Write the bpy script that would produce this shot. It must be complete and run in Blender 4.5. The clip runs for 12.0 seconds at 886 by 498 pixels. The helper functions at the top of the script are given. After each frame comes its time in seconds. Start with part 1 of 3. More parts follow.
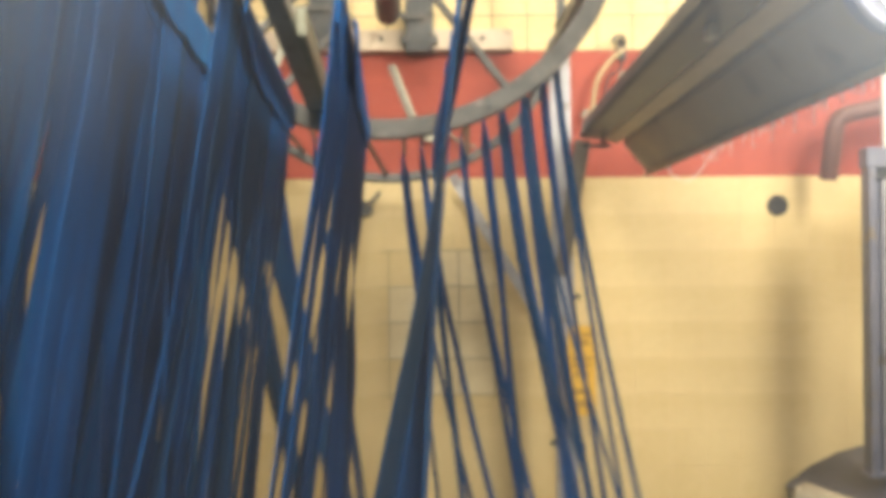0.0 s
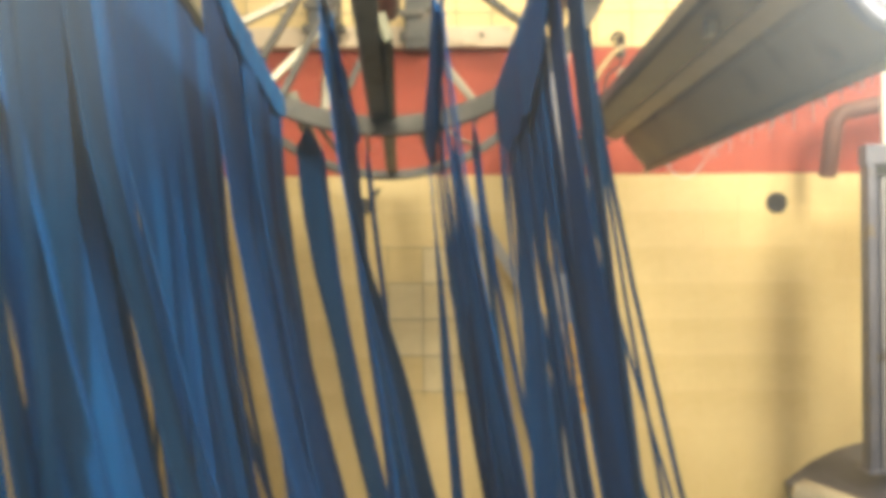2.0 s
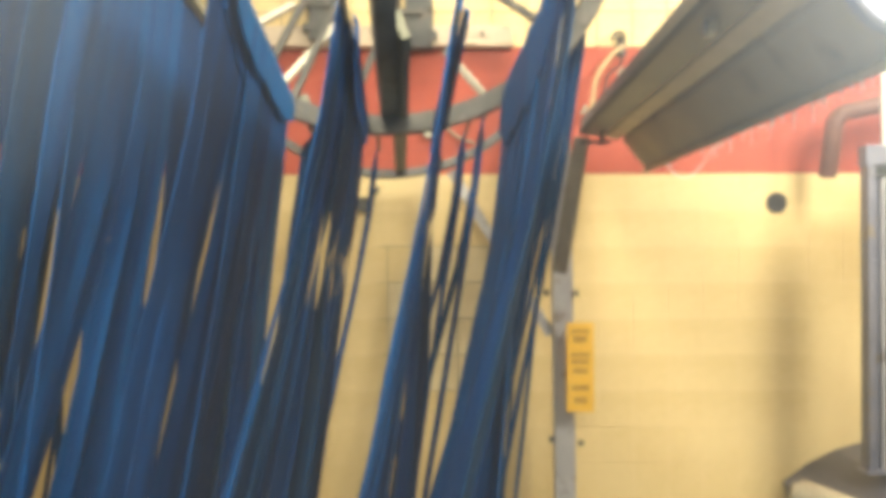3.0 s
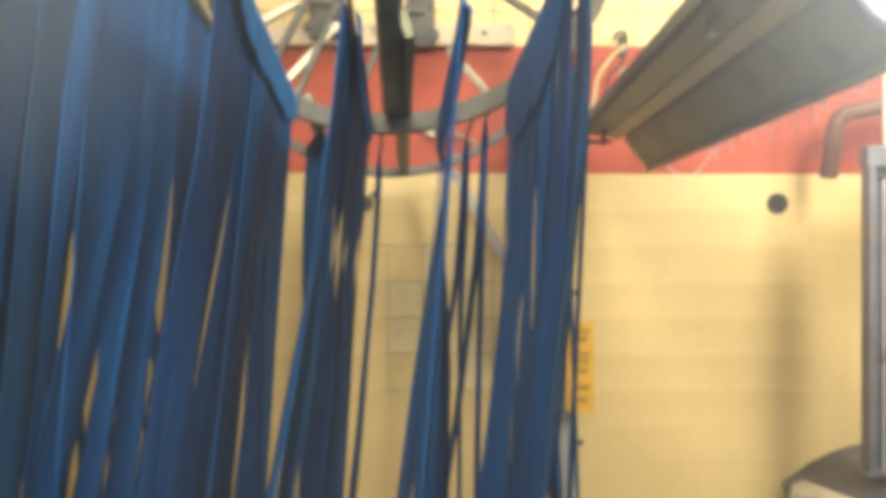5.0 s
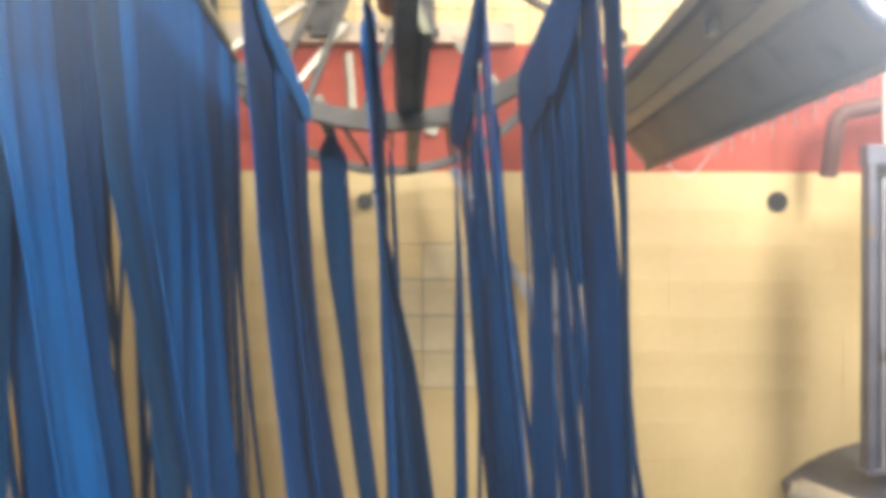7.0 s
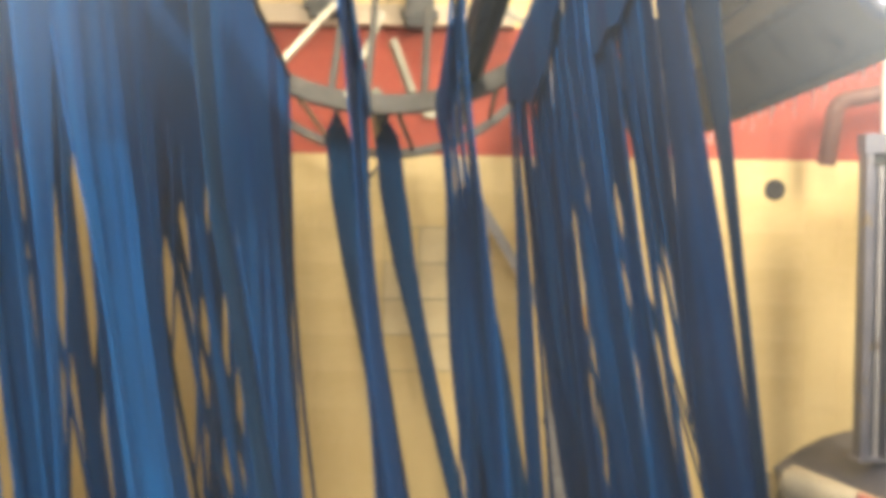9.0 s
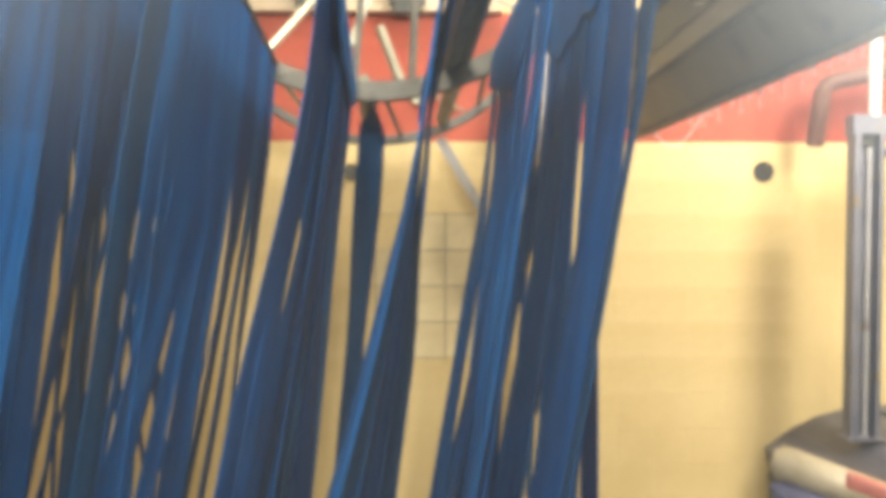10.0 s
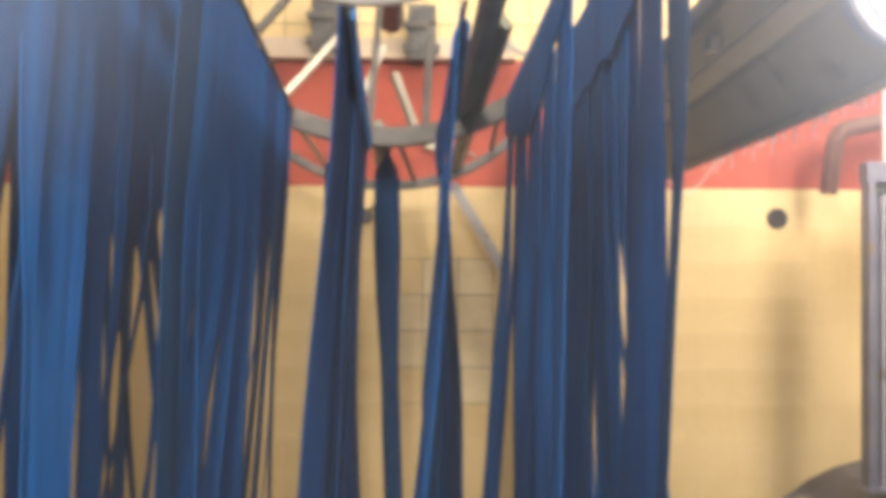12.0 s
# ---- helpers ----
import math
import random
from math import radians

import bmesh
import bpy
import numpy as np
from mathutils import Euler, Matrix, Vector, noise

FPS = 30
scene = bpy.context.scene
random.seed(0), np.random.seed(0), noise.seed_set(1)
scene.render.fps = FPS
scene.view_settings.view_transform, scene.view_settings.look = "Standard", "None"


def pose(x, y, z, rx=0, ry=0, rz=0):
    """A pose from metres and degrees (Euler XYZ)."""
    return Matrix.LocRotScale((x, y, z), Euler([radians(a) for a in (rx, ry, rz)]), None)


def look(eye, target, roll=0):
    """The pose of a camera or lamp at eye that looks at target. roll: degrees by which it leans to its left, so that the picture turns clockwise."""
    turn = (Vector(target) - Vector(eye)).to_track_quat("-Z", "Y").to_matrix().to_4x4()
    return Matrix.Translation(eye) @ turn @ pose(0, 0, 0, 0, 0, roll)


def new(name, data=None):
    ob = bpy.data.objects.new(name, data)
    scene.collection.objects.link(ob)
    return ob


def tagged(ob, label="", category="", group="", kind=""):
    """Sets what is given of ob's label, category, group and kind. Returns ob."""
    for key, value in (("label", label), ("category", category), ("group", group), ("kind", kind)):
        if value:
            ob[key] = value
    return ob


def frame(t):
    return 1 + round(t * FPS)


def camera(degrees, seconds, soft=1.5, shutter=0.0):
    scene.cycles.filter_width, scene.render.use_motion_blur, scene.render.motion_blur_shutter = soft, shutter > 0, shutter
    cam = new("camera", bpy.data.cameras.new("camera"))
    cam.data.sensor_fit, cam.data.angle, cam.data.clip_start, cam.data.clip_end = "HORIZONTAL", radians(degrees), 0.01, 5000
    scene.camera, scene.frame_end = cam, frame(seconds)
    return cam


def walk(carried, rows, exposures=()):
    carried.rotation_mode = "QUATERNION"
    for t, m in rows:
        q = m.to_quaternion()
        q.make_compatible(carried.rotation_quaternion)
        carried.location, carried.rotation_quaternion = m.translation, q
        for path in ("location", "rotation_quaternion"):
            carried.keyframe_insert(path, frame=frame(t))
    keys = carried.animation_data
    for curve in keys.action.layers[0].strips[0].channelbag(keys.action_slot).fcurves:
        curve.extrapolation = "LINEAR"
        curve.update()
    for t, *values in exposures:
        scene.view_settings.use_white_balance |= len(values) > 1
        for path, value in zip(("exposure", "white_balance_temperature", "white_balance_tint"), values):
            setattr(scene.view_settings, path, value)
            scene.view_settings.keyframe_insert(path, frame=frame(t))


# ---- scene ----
cam = camera(54.0, 12.0, soft=6.4, shutter=0.5)

EYE_Z = 1.75                       # height of the lens over the floor
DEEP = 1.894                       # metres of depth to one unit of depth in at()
LENS = 784 / math.tan(radians(27)) / DEEP


def at(u, v, depth):
    """A place from its bearing off the level line of sight and its depth ahead."""
    return Vector(((u - 784) / LENS * depth, depth * DEEP, EYE_Z - (v - 441) / LENS * depth))


# seconds, yaw, pitch, roll
TURN = [
    (0, 0.037, 0.375, 0.41), (0.5, -0.011, 0.132, 0.57), (1, 0.005, 0.174, 0.49), (1.5, 0, 0.158, 0.45), (2, -0.016, 0.18, 0.39),
    (2.5, -0.021, 0.106, 0.27), (3, -0.037, 0.116, 0.19), (5, 0.005, 0.048, -0.1), (5.5, 0, 0, -0.1), (6, -0.005, -0.074, -0.17),
    (6.5, -0.011, -0.074, -0.19), (8.5, -0.09, -0.54, -0.46), (8.7, -0.15, -0.69, -0.62), (8.9, -0.14, -0.9, -0.77), (9, -0.21, -1.14, -0.85),
    (9.1, -0.73, -2.25, -0.73), (9.2, -1.21, -3.98, -0.6), (9.3, -1.28, -4.23, -0.48), (9.4, -1.38, -4.48, -0.35), (9.5, -1.42, -4.52, -0.23),
    (9.6, -1.4, -4.09, -0.2), (9.7, -1.32, -3.79, -0.17), (9.8, -1.2, -3.26, -0.14), (9.9, -1.05, -2.69, -0.11), (10, -0.84, -2.02, -0.07),
    (10.5, -0.53, -1.17, 0.21), (11, -0.45, -1.08, -0.1), (11.2, -0.44, -0.79, -0.18), (11.3, -0.3, -0.13, -0.22), (11.4, -0.16, 0.49, -0.26),
    (11.5, -0.06, 0.81, -0.3), (12, -0.01, 0.92, -0.44),
]
walk(cam, [(t, pose(0, 0, EYE_Z, 90 + p, r, y)) for t, y, p, r in TURN],
     exposures=[(0, -0.15, 6550, 7), (0.3, -0.4, 6100, 10), (0.5, -0.37, 5150, 12), (1.0, -0.45, 6500, 6), (1.5, 0.02, 6400, 10), (2.0, -0.05, 7200, 3), (2.5, 0, 5800, 15),
                (3.0, 0.15, 6850, 3), (5.0, 0, 6950, 4), (5.5, 0.1, 5850, 10), (6.0, 0.05, 6950, 3), (6.5, 0.05, 6050, 12), (8.5, 0.11, 6100, 8), (9.0, 0.1, 7100, 8), (9.5, 0.35, 5500, 12), (10.0, 0.35, 6700, 5),
                (10.5, 0.15, 5950, 8), (11.0, 0.05, 6500, 10), (11.5, -0.04, 6950, 8), (12.0, 0, 6600, 17)])

# ---- light ----
world = bpy.data.worlds.new("bay_air")
scene.world = world
world.use_nodes = True
world.node_tree.nodes["Background"].inputs[0].default_value = (0.9, 0.92, 1.0, 1)
world.node_tree.nodes["Background"].inputs[1].default_value = 0.05


def area_lamp(name, eye, target, sx, sy, power, color):
    data = bpy.data.lights.new(name, "AREA")
    data.shape, data.size, data.size_y, data.energy, data.color = "RECTANGLE", sx, sy, power, color
    ob = new(name, data)
    ob.matrix_world = look(eye, target)
    return ob


area_lamp("unseen_tube_glow", (2.6, 2.27, 3.75), (1.7, 5.11, 2.2), 0.7, 1.3, 128, (1.0, 0.92, 0.78))
area_lamp("unseen_tube_glow", (0.6, -2.27, 3.75), (0.3, 3.03, 1.2), 2.6, 0.4, 155, (1.0, 0.94, 0.85))
# added lamp, no source seen: brightens the left curtains
area_lamp("unseen_tube_glow", (-0.35, -0.28, 3.85), (-1.0, 2.27, 2.2), 0.4, 1.4, 150, (1.0, 0.90, 0.74))
# added lamp, no source seen: brightens the wall behind the rotor
area_lamp("unseen_tube_glow", (0.1, 4.26, 3.95), (0.1, 4.83, 1.6), 1.8, 0.12, 17, (1.0, 0.90, 0.72))
lamp_glow = bpy.data.lights.new("bulkhead_glow", "AREA")
lamp_glow.shape, lamp_glow.size, lamp_glow.energy, lamp_glow.color = "DISK", 0.16, 18, (1.0, 0.97, 0.95)
new("bulkhead_glow", lamp_glow).matrix_world = look(at(1646, -84, 0.66) + Vector((0, -0.04, 0)), (0.2, 0.1, EYE_Z))


# ---- materials ----


def nodes_of(name):
    m = bpy.data.materials.new(name)
    m.use_nodes = True
    return m, m.node_tree.nodes, m.node_tree.links, m.node_tree.nodes["Principled BSDF"]


def surface(name, dark, light, rough=0.5, metal=0.0, scale=8.0, fine=90.0, bump=0.15, vary=0.0, stretch=(1, 1, 1), coat=0.0, wear=None, spec=0.5, rest=False, span=(0.3, 0.72)):
    """A procedural surface: two scales of colour change, fine relief, and an optional worn colour in patches."""
    m, n, l, bsdf = nodes_of(name)
    co = n.new("ShaderNodeTexCoord")
    mp = n.new("ShaderNodeMapping")
    mp.inputs["Scale"].default_value = stretch
    if rest:
        weave = n.new("ShaderNodeAttribute")
        weave.attribute_name = "rest"
        l.new(weave.outputs["Vector"], mp.inputs[0])
    else:
        l.new(co.outputs["Object"], mp.inputs[0])
    big, small = n.new("ShaderNodeTexNoise"), n.new("ShaderNodeTexNoise")
    for tex, s, d in ((big, scale, 4), (small, fine, 3)):
        tex.inputs["Scale"].default_value, tex.inputs["Detail"].default_value = s, d
        l.new(mp.outputs[0], tex.inputs["Vector"])
    mix = n.new("ShaderNodeMath")
    mix.operation = "MULTIPLY_ADD"
    mix.inputs[1].default_value, mix.inputs[2].default_value = 0.35, -0.17
    l.new(small.outputs["Fac"], mix.inputs[0])
    add = n.new("ShaderNodeMath")
    l.new(big.outputs["Fac"], add.inputs[0])
    l.new(mix.outputs[0], add.inputs[1])
    last = add
    if vary:
        info = n.new("ShaderNodeObjectInfo")
        v = n.new("ShaderNodeMath")
        v.operation = "MULTIPLY_ADD"
        v.inputs[1].default_value, v.inputs[2].default_value = vary, -vary / 2
        l.new(info.outputs["Random"], v.inputs[0])
        last = n.new("ShaderNodeMath")
        l.new(add.outputs[0], last.inputs[0])
        l.new(v.outputs[0], last.inputs[1])
    ramp = n.new("ShaderNodeValToRGB")
    ramp.color_ramp.elements[0].position, ramp.color_ramp.elements[1].position = span
    ramp.color_ramp.elements[0].color, ramp.color_ramp.elements[1].color = (*dark, 1), (*light, 1)
    l.new(last.outputs[0], ramp.inputs[0])
    out = ramp.outputs[0]
    if wear:
        spots = n.new("ShaderNodeTexNoise")
        spots.inputs["Scale"].default_value, spots.inputs["Detail"].default_value = scale * 2.3, 8
        l.new(mp.outputs[0], spots.inputs["Vector"])
        cut = n.new("ShaderNodeMapRange")
        cut.inputs["From Min"].default_value, cut.inputs["From Max"].default_value = 0.58, 0.68
        l.new(spots.outputs["Fac"], cut.inputs["Value"])
        mixc = n.new("ShaderNodeMix")
        mixc.data_type = "RGBA"
        l.new(cut.outputs[0], mixc.inputs[0])
        l.new(out, mixc.inputs[6])
        mixc.inputs[7].default_value = (*wear, 1)
        out = mixc.outputs[2]
    l.new(out, bsdf.inputs["Base Color"])
    rr = n.new("ShaderNodeMapRange")
    rr.inputs["To Min"].default_value, rr.inputs["To Max"].default_value = max(rough - 0.13, 0.03), min(rough + 0.13, 1)
    l.new(big.outputs["Fac"], rr.inputs["Value"])
    l.new(rr.outputs[0], bsdf.inputs["Roughness"])
    bsdf.inputs["Metallic"].default_value = metal
    bsdf.inputs["Coat Weight"].default_value = coat
    bsdf.inputs["Specular IOR Level"].default_value = spec
    if bump:
        b = n.new("ShaderNodeBump")
        b.inputs["Strength"].default_value, b.inputs["Distance"].default_value = bump, 0.004
        l.new(small.outputs["Fac"], b.inputs["Height"])
        l.new(b.outputs[0], bsdf.inputs["Normal"])
    return m


def glowing(name, color, strength):
    m, n, l, bsdf = nodes_of(name)
    bsdf.inputs["Base Color"].default_value = (0.8, 0.8, 0.8, 1)
    bsdf.inputs["Emission Color"].default_value = (*color, 1)
    bsdf.inputs["Emission Strength"].default_value = strength
    return m


def misted_glass(name):
    """Glass with a thin uneven film of mist and soap that scatters a little light."""
    m, n, l, bsdf = nodes_of(name)
    clear, haze, back, both = n.new("ShaderNodeBsdfTransparent"), n.new("ShaderNodeBsdfDiffuse"), n.new("ShaderNodeBsdfTranslucent"), n.new("ShaderNodeMixShader")
    haze.inputs[0].default_value = back.inputs[0].default_value = (0.74, 0.83, 0.94, 1)
    co, tex, rng_node, film = n.new("ShaderNodeTexCoord"), n.new("ShaderNodeTexNoise"), n.new("ShaderNodeMapRange"), n.new("ShaderNodeMixShader")
    tex.inputs["Scale"].default_value, tex.inputs["Detail"].default_value = 3.0, 3
    rng_node.inputs["To Min"].default_value, rng_node.inputs["To Max"].default_value = 0.006, 0.027
    l.new(co.outputs["Object"], tex.inputs["Vector"])
    l.new(tex.outputs["Fac"], rng_node.inputs["Value"])
    l.new(haze.outputs[0], both.inputs[1])
    l.new(back.outputs[0], both.inputs[2])
    # extra haze painted into the pane's upper corners to lift them
    axes, side, wide, high, corner, total = (n.new("ShaderNode" + k) for k in ("SeparateXYZ", "Math", "MapRange", "MapRange", "Math", "Math"))
    l.new(co.outputs["Object"], axes.inputs[0])
    side.operation = "ABSOLUTE"
    l.new(axes.outputs["X"], side.inputs[0])
    for node, low, top, most in ((wide, 0.15, 0.5, 1.0), (high, 0.0, 0.3, 0.06)):
        node.interpolation_type = "SMOOTHSTEP"
        node.inputs["From Min"].default_value, node.inputs["From Max"].default_value, node.inputs["To Max"].default_value = low, top, most
    l.new(side.outputs[0], wide.inputs["Value"])
    l.new(axes.outputs["Z"], high.inputs["Value"])
    corner.operation = "MULTIPLY"
    l.new(wide.outputs[0], corner.inputs[0])
    l.new(high.outputs[0], corner.inputs[1])
    l.new(rng_node.outputs[0], total.inputs[0])
    l.new(corner.outputs[0], total.inputs[1])
    l.new(total.outputs[0], film.inputs[0])
    l.new(clear.outputs[0], film.inputs[1])
    l.new(both.outputs[0], film.inputs[2])
    l.new(film.outputs[0], n["Material Output"].inputs["Surface"])
    return m


M = {
    "misted": misted_glass("misted_windscreen_glass"),
    "tile": surface("cream_yellow_glazed_tile", (0.60, 0.45, 0.20), (0.78, 0.62, 0.33), 0.48, 0, 0.9, 35, 0.05, 0.03, coat=0.05),
    "tile_pale": surface("pale_cream_tile", (0.60, 0.48, 0.27), (0.79, 0.68, 0.44), 0.45, 0, 2.6, 35, 0.05, 0.05, coat=0.05),
    "grout_red": surface("red_painted_grout", (0.30, 0.06, 0.036), (0.40, 0.09, 0.055), 0.8, 0, 4, 80, 0.3),
    "grout_brown": surface("brown_stained_grout", (0.20, 0.16, 0.10), (0.30, 0.25, 0.16), 0.9, 0, 4, 80, 0.3),
    "tile_red": surface("red_glazed_tile", (0.34, 0.056, 0.032), (0.47, 0.098, 0.058), 0.55, 0, 1.1, 35, 0.05, 0.06, spec=0.3),
    "grout": surface("grey_grout", (0.70, 0.55, 0.30), (0.80, 0.65, 0.37), 0.9, 0, 6, 80, 0.3),
    "plaster": surface("cream_painted_block_wall", (0.55, 0.44, 0.24), (0.66, 0.54, 0.32), 0.6, 0, 1.5, 30, 0.2),
    "ceiling": surface("off_white_ceiling_paint", (0.62, 0.6, 0.55), (0.72, 0.7, 0.64), 0.7, 0, 1.2, 40, 0.1),
    "concrete": surface("wet_grey_concrete", (0.09, 0.088, 0.085), (0.19, 0.185, 0.175), 0.35, 0, 1.4, 45, 0.3),
    "steel": surface("wet_galvanised_steel", (0.052, 0.049, 0.044), (0.115, 0.11, 0.098), 0.55, 0.4, 7, 110, 0.12, wear=(0.16, 0.14, 0.12)),
    "steel_dark": surface("dark_grimy_steel", (0.035, 0.036, 0.038), (0.10, 0.10, 0.095), 0.45, 0.4, 6, 90, 0.2, wear=(0.14, 0.10, 0.07)),
    "steel_bright": surface("bright_zinc_plated_steel", (0.30, 0.28, 0.22), (0.45, 0.42, 0.34), 0.42, 0.4, 9, 110, 0.1),
    "bar_grey": surface("olive_grey_bar_paint", (0.15, 0.145, 0.11), (0.26, 0.25, 0.195), 0.5, 0.1, 6, 90, 0.2, wear=(0.13, 0.10, 0.07)),
    "olive": surface("olive_painted_plate", (0.10, 0.105, 0.07), (0.2, 0.2, 0.14), 0.5, 0.2, 7, 80, 0.15),
    "brown": surface("brown_weathered_sheet_metal", (0.20, 0.135, 0.065), (0.37, 0.265, 0.13), 0.5, 0.0, 1.8, 60, 0.15, wear=(0.15, 0.10, 0.05)),
    "tan": surface("tan_painted_lip", (0.42, 0.31, 0.16), (0.60, 0.46, 0.26), 0.5, 0.0, 4, 70, 0.15),
    "post": surface("grey_painted_steel_post", (0.34, 0.33, 0.36), (0.47, 0.46, 0.47), 0.4, 0.3, 5, 80, 0.1, wear=(0.25, 0.22, 0.2)),
    "frame": surface("blue_grey_painted_frame", (0.13, 0.135, 0.18), (0.21, 0.21, 0.26), 0.5, 0.3, 5, 80, 0.12, wear=(0.2, 0.17, 0.14)),
    "rubber": surface("black_rubber", (0.012, 0.012, 0.013), (0.03, 0.03, 0.03), 0.5, 0, 8, 90, 0.2),
    "base": surface("dark_wet_plastic_cover", (0.045, 0.045, 0.06), (0.10, 0.10, 0.125), 0.4, 0, 5, 60, 0.2),
    "foam": surface("cream_foam_pad", (0.26, 0.22, 0.15), (0.42, 0.36, 0.26), 0.4, 0, 6, 70, 0.3, coat=0.3),
    "foam_grey": surface("grey_foam_pad", (0.05, 0.05, 0.10), (0.15, 0.15, 0.23), 0.5, 0, 6, 70, 0.4),
    "red_mark": surface("red_plastic_band", (0.33, 0.10, 0.09), (0.46, 0.16, 0.13), 0.4, 0, 8, 80, 0.1),
    "sign": surface("amber_sign_plate", (0.72, 0.40, 0.035), (0.82, 0.50, 0.07), 0.4, 0, 5, 70, 0.05),
    "ink": surface("brown_sign_print", (0.40, 0.23, 0.03), (0.50, 0.30, 0.05), 0.5, 0, 9, 90, 0.0),
    "white": surface("white_plastic", (0.72, 0.72, 0.7), (0.82, 0.82, 0.8), 0.4, 0, 4, 70, 0.05),
    "channel": surface("dark_violet_grey_channel_paint", (0.03, 0.025, 0.024), (0.075, 0.06, 0.055), 0.45, 0.1, 4, 60, 0.15),
    "tube_red": surface("dark_red_brown_tube", (0.12, 0.05, 0.035), (0.20, 0.085, 0.06), 0.6, 0.1, 5, 70, 0.15),
    "beam": surface("beige_beam_paint", (0.48, 0.39, 0.29), (0.6, 0.5, 0.38), 0.5, 0.0, 4, 70, 0.12, wear=(0.36, 0.28, 0.2)),
    "pipe_grey": surface("grey_brown_strap_paint", (0.17, 0.14, 0.11), (0.28, 0.24, 0.19), 0.5, 0.1, 5, 70, 0.15),
    "hole_shade": surface("shade_black_bore", (0.015, 0.014, 0.012), (0.04, 0.035, 0.03), 0.7, 0, 6, 80, 0.2),
    "tube": glowing("lit_tube", (1.0, 0.95, 0.85), 9.0),
}

def cloth(name, dark, light):
    return surface(name, dark, light, 0.75, 0, 5.0, 42, 0.7, stretch=(5, 5, 0.35), spec=0.15, rest=True, span=(0.33, 0.69))


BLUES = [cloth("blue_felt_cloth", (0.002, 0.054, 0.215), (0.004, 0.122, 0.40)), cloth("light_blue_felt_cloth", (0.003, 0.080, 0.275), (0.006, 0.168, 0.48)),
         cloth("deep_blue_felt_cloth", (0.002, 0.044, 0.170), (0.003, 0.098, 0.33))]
# darker copies of the blue felt, with shade put into their colour
SHADE_NAVIES = [cloth("navy_shaded_felt_cloth", (0.001, 0.029, 0.122), (0.003, 0.064, 0.235)), cloth("grey_navy_shaded_felt_cloth", (0.002, 0.028, 0.088), (0.004, 0.058, 0.17))]

# ---- mesh helpers ----


def link(name, bm, material, smooth=False):
    me = bpy.data.meshes.new(name)
    if not bm.verts.layers.float_vector.get("rest"):
        bmesh.ops.recalc_face_normals(bm, faces=bm.faces)
    for f in bm.faces:
        f.smooth = smooth
    bm.to_mesh(me)
    bm.free()
    me.materials.append(material)
    return new(name, me)


def part(name, bm, material, parent, label="", smooth=False):
    ob = link(name, bm, material, smooth)
    ob.parent = parent
    return tagged(ob, label)


def empty(name, place=(0, 0, 0)):
    ob = new(name)
    ob.location = place
    ob.empty_display_size = 0.1
    return ob


def box(bm, sx, sy, sz, m=Matrix(), bevel=0.004):
    made = bmesh.ops.create_cube(bm, size=1, matrix=m @ Matrix.Diagonal((sx, sy, sz, 1)))
    if bevel:
        edges = list({e for v in made["verts"] for e in v.link_edges})
        bmesh.ops.bevel(bm, geom=edges, offset=min(bevel, 0.3 * min(sx, sy, sz)), segments=2, affect="EDGES", profile=0.6)
    return bm


def rod(bm, a, b, r, sides=14, r2=None):
    a, b = Vector(a), Vector(b)
    d = b - a
    m = Matrix.Translation((a + b) / 2) @ d.to_track_quat("Z", "Y").to_matrix().to_4x4()
    bmesh.ops.create_cone(bm, cap_ends=True, segments=sides, radius1=r, radius2=r if r2 is None else r2, depth=d.length, matrix=m)
    return bm


def bar(bm, a, b, w, h, bevel=0.004, up="Y"):
    """A square-section bar from a to b."""
    a, b = Vector(a), Vector(b)
    d = b - a
    m = Matrix.Translation((a + b) / 2) @ d.to_track_quat("Z", up).to_matrix().to_4x4()
    return box(bm, w, h, d.length, m, bevel)


def hose(bm, points, r, sides=8, steps=6):
    """A round tube along a smooth line through the points."""
    pts = [Vector(p) for p in points]
    line = []
    for i in range(len(pts) - 1):
        p0, p1, p2, p3 = pts[max(i - 1, 0)], pts[i], pts[i + 1], pts[min(i + 2, len(pts) - 1)]
        for k in range(steps):
            t = k / steps
            line.append(0.5 * (2 * p1 + (p2 - p0) * t + (2 * p0 - 5 * p1 + 4 * p2 - p3) * t * t + (3 * p1 - p0 - 3 * p2 + p3) * t ** 3))
    line.append(pts[-1])
    rings = []
    for i, p in enumerate(line):
        d = line[min(i + 1, len(line) - 1)] - line[max(i - 1, 0)]
        q = d.to_track_quat("Z", "Y")
        rings.append([bm.verts.new(p + q @ Vector((r * math.cos(a), r * math.sin(a), 0))) for a in (2 * math.pi * k / sides for k in range(sides))])
    for a, b in zip(rings, rings[1:]):
        for k in range(sides):
            bm.faces.new((a[k], a[(k + 1) % sides], b[(k + 1) % sides], b[k]))
    bm.faces.new(rings[0][::-1])
    bm.faces.new(rings[-1])
    return bm


def hoop(bm, radius, radial, axial, y=0.0, seg=96):
    """A flat-section ring round the y axis."""
    rings = []
    for i in range(seg):
        a = 2 * math.pi * i / seg
        c, s = math.cos(a), math.sin(a)
        rings.append([bm.verts.new(((radius + dr) * s, y + dy, (radius + dr) * c)) for dr, dy in
                      ((-radial / 2, -axial / 2), (radial / 2 - 0.006, -axial / 2), (radial / 2, -axial / 2 + 0.006), (radial / 2, axial / 2), (-radial / 2, axial / 2))])
    for i in range(seg):
        a, b = rings[i], rings[(i + 1) % seg]
        for k in range(5):
            bm.faces.new((a[k], b[k], b[(k + 1) % 5], a[(k + 1) % 5]))
    return bm


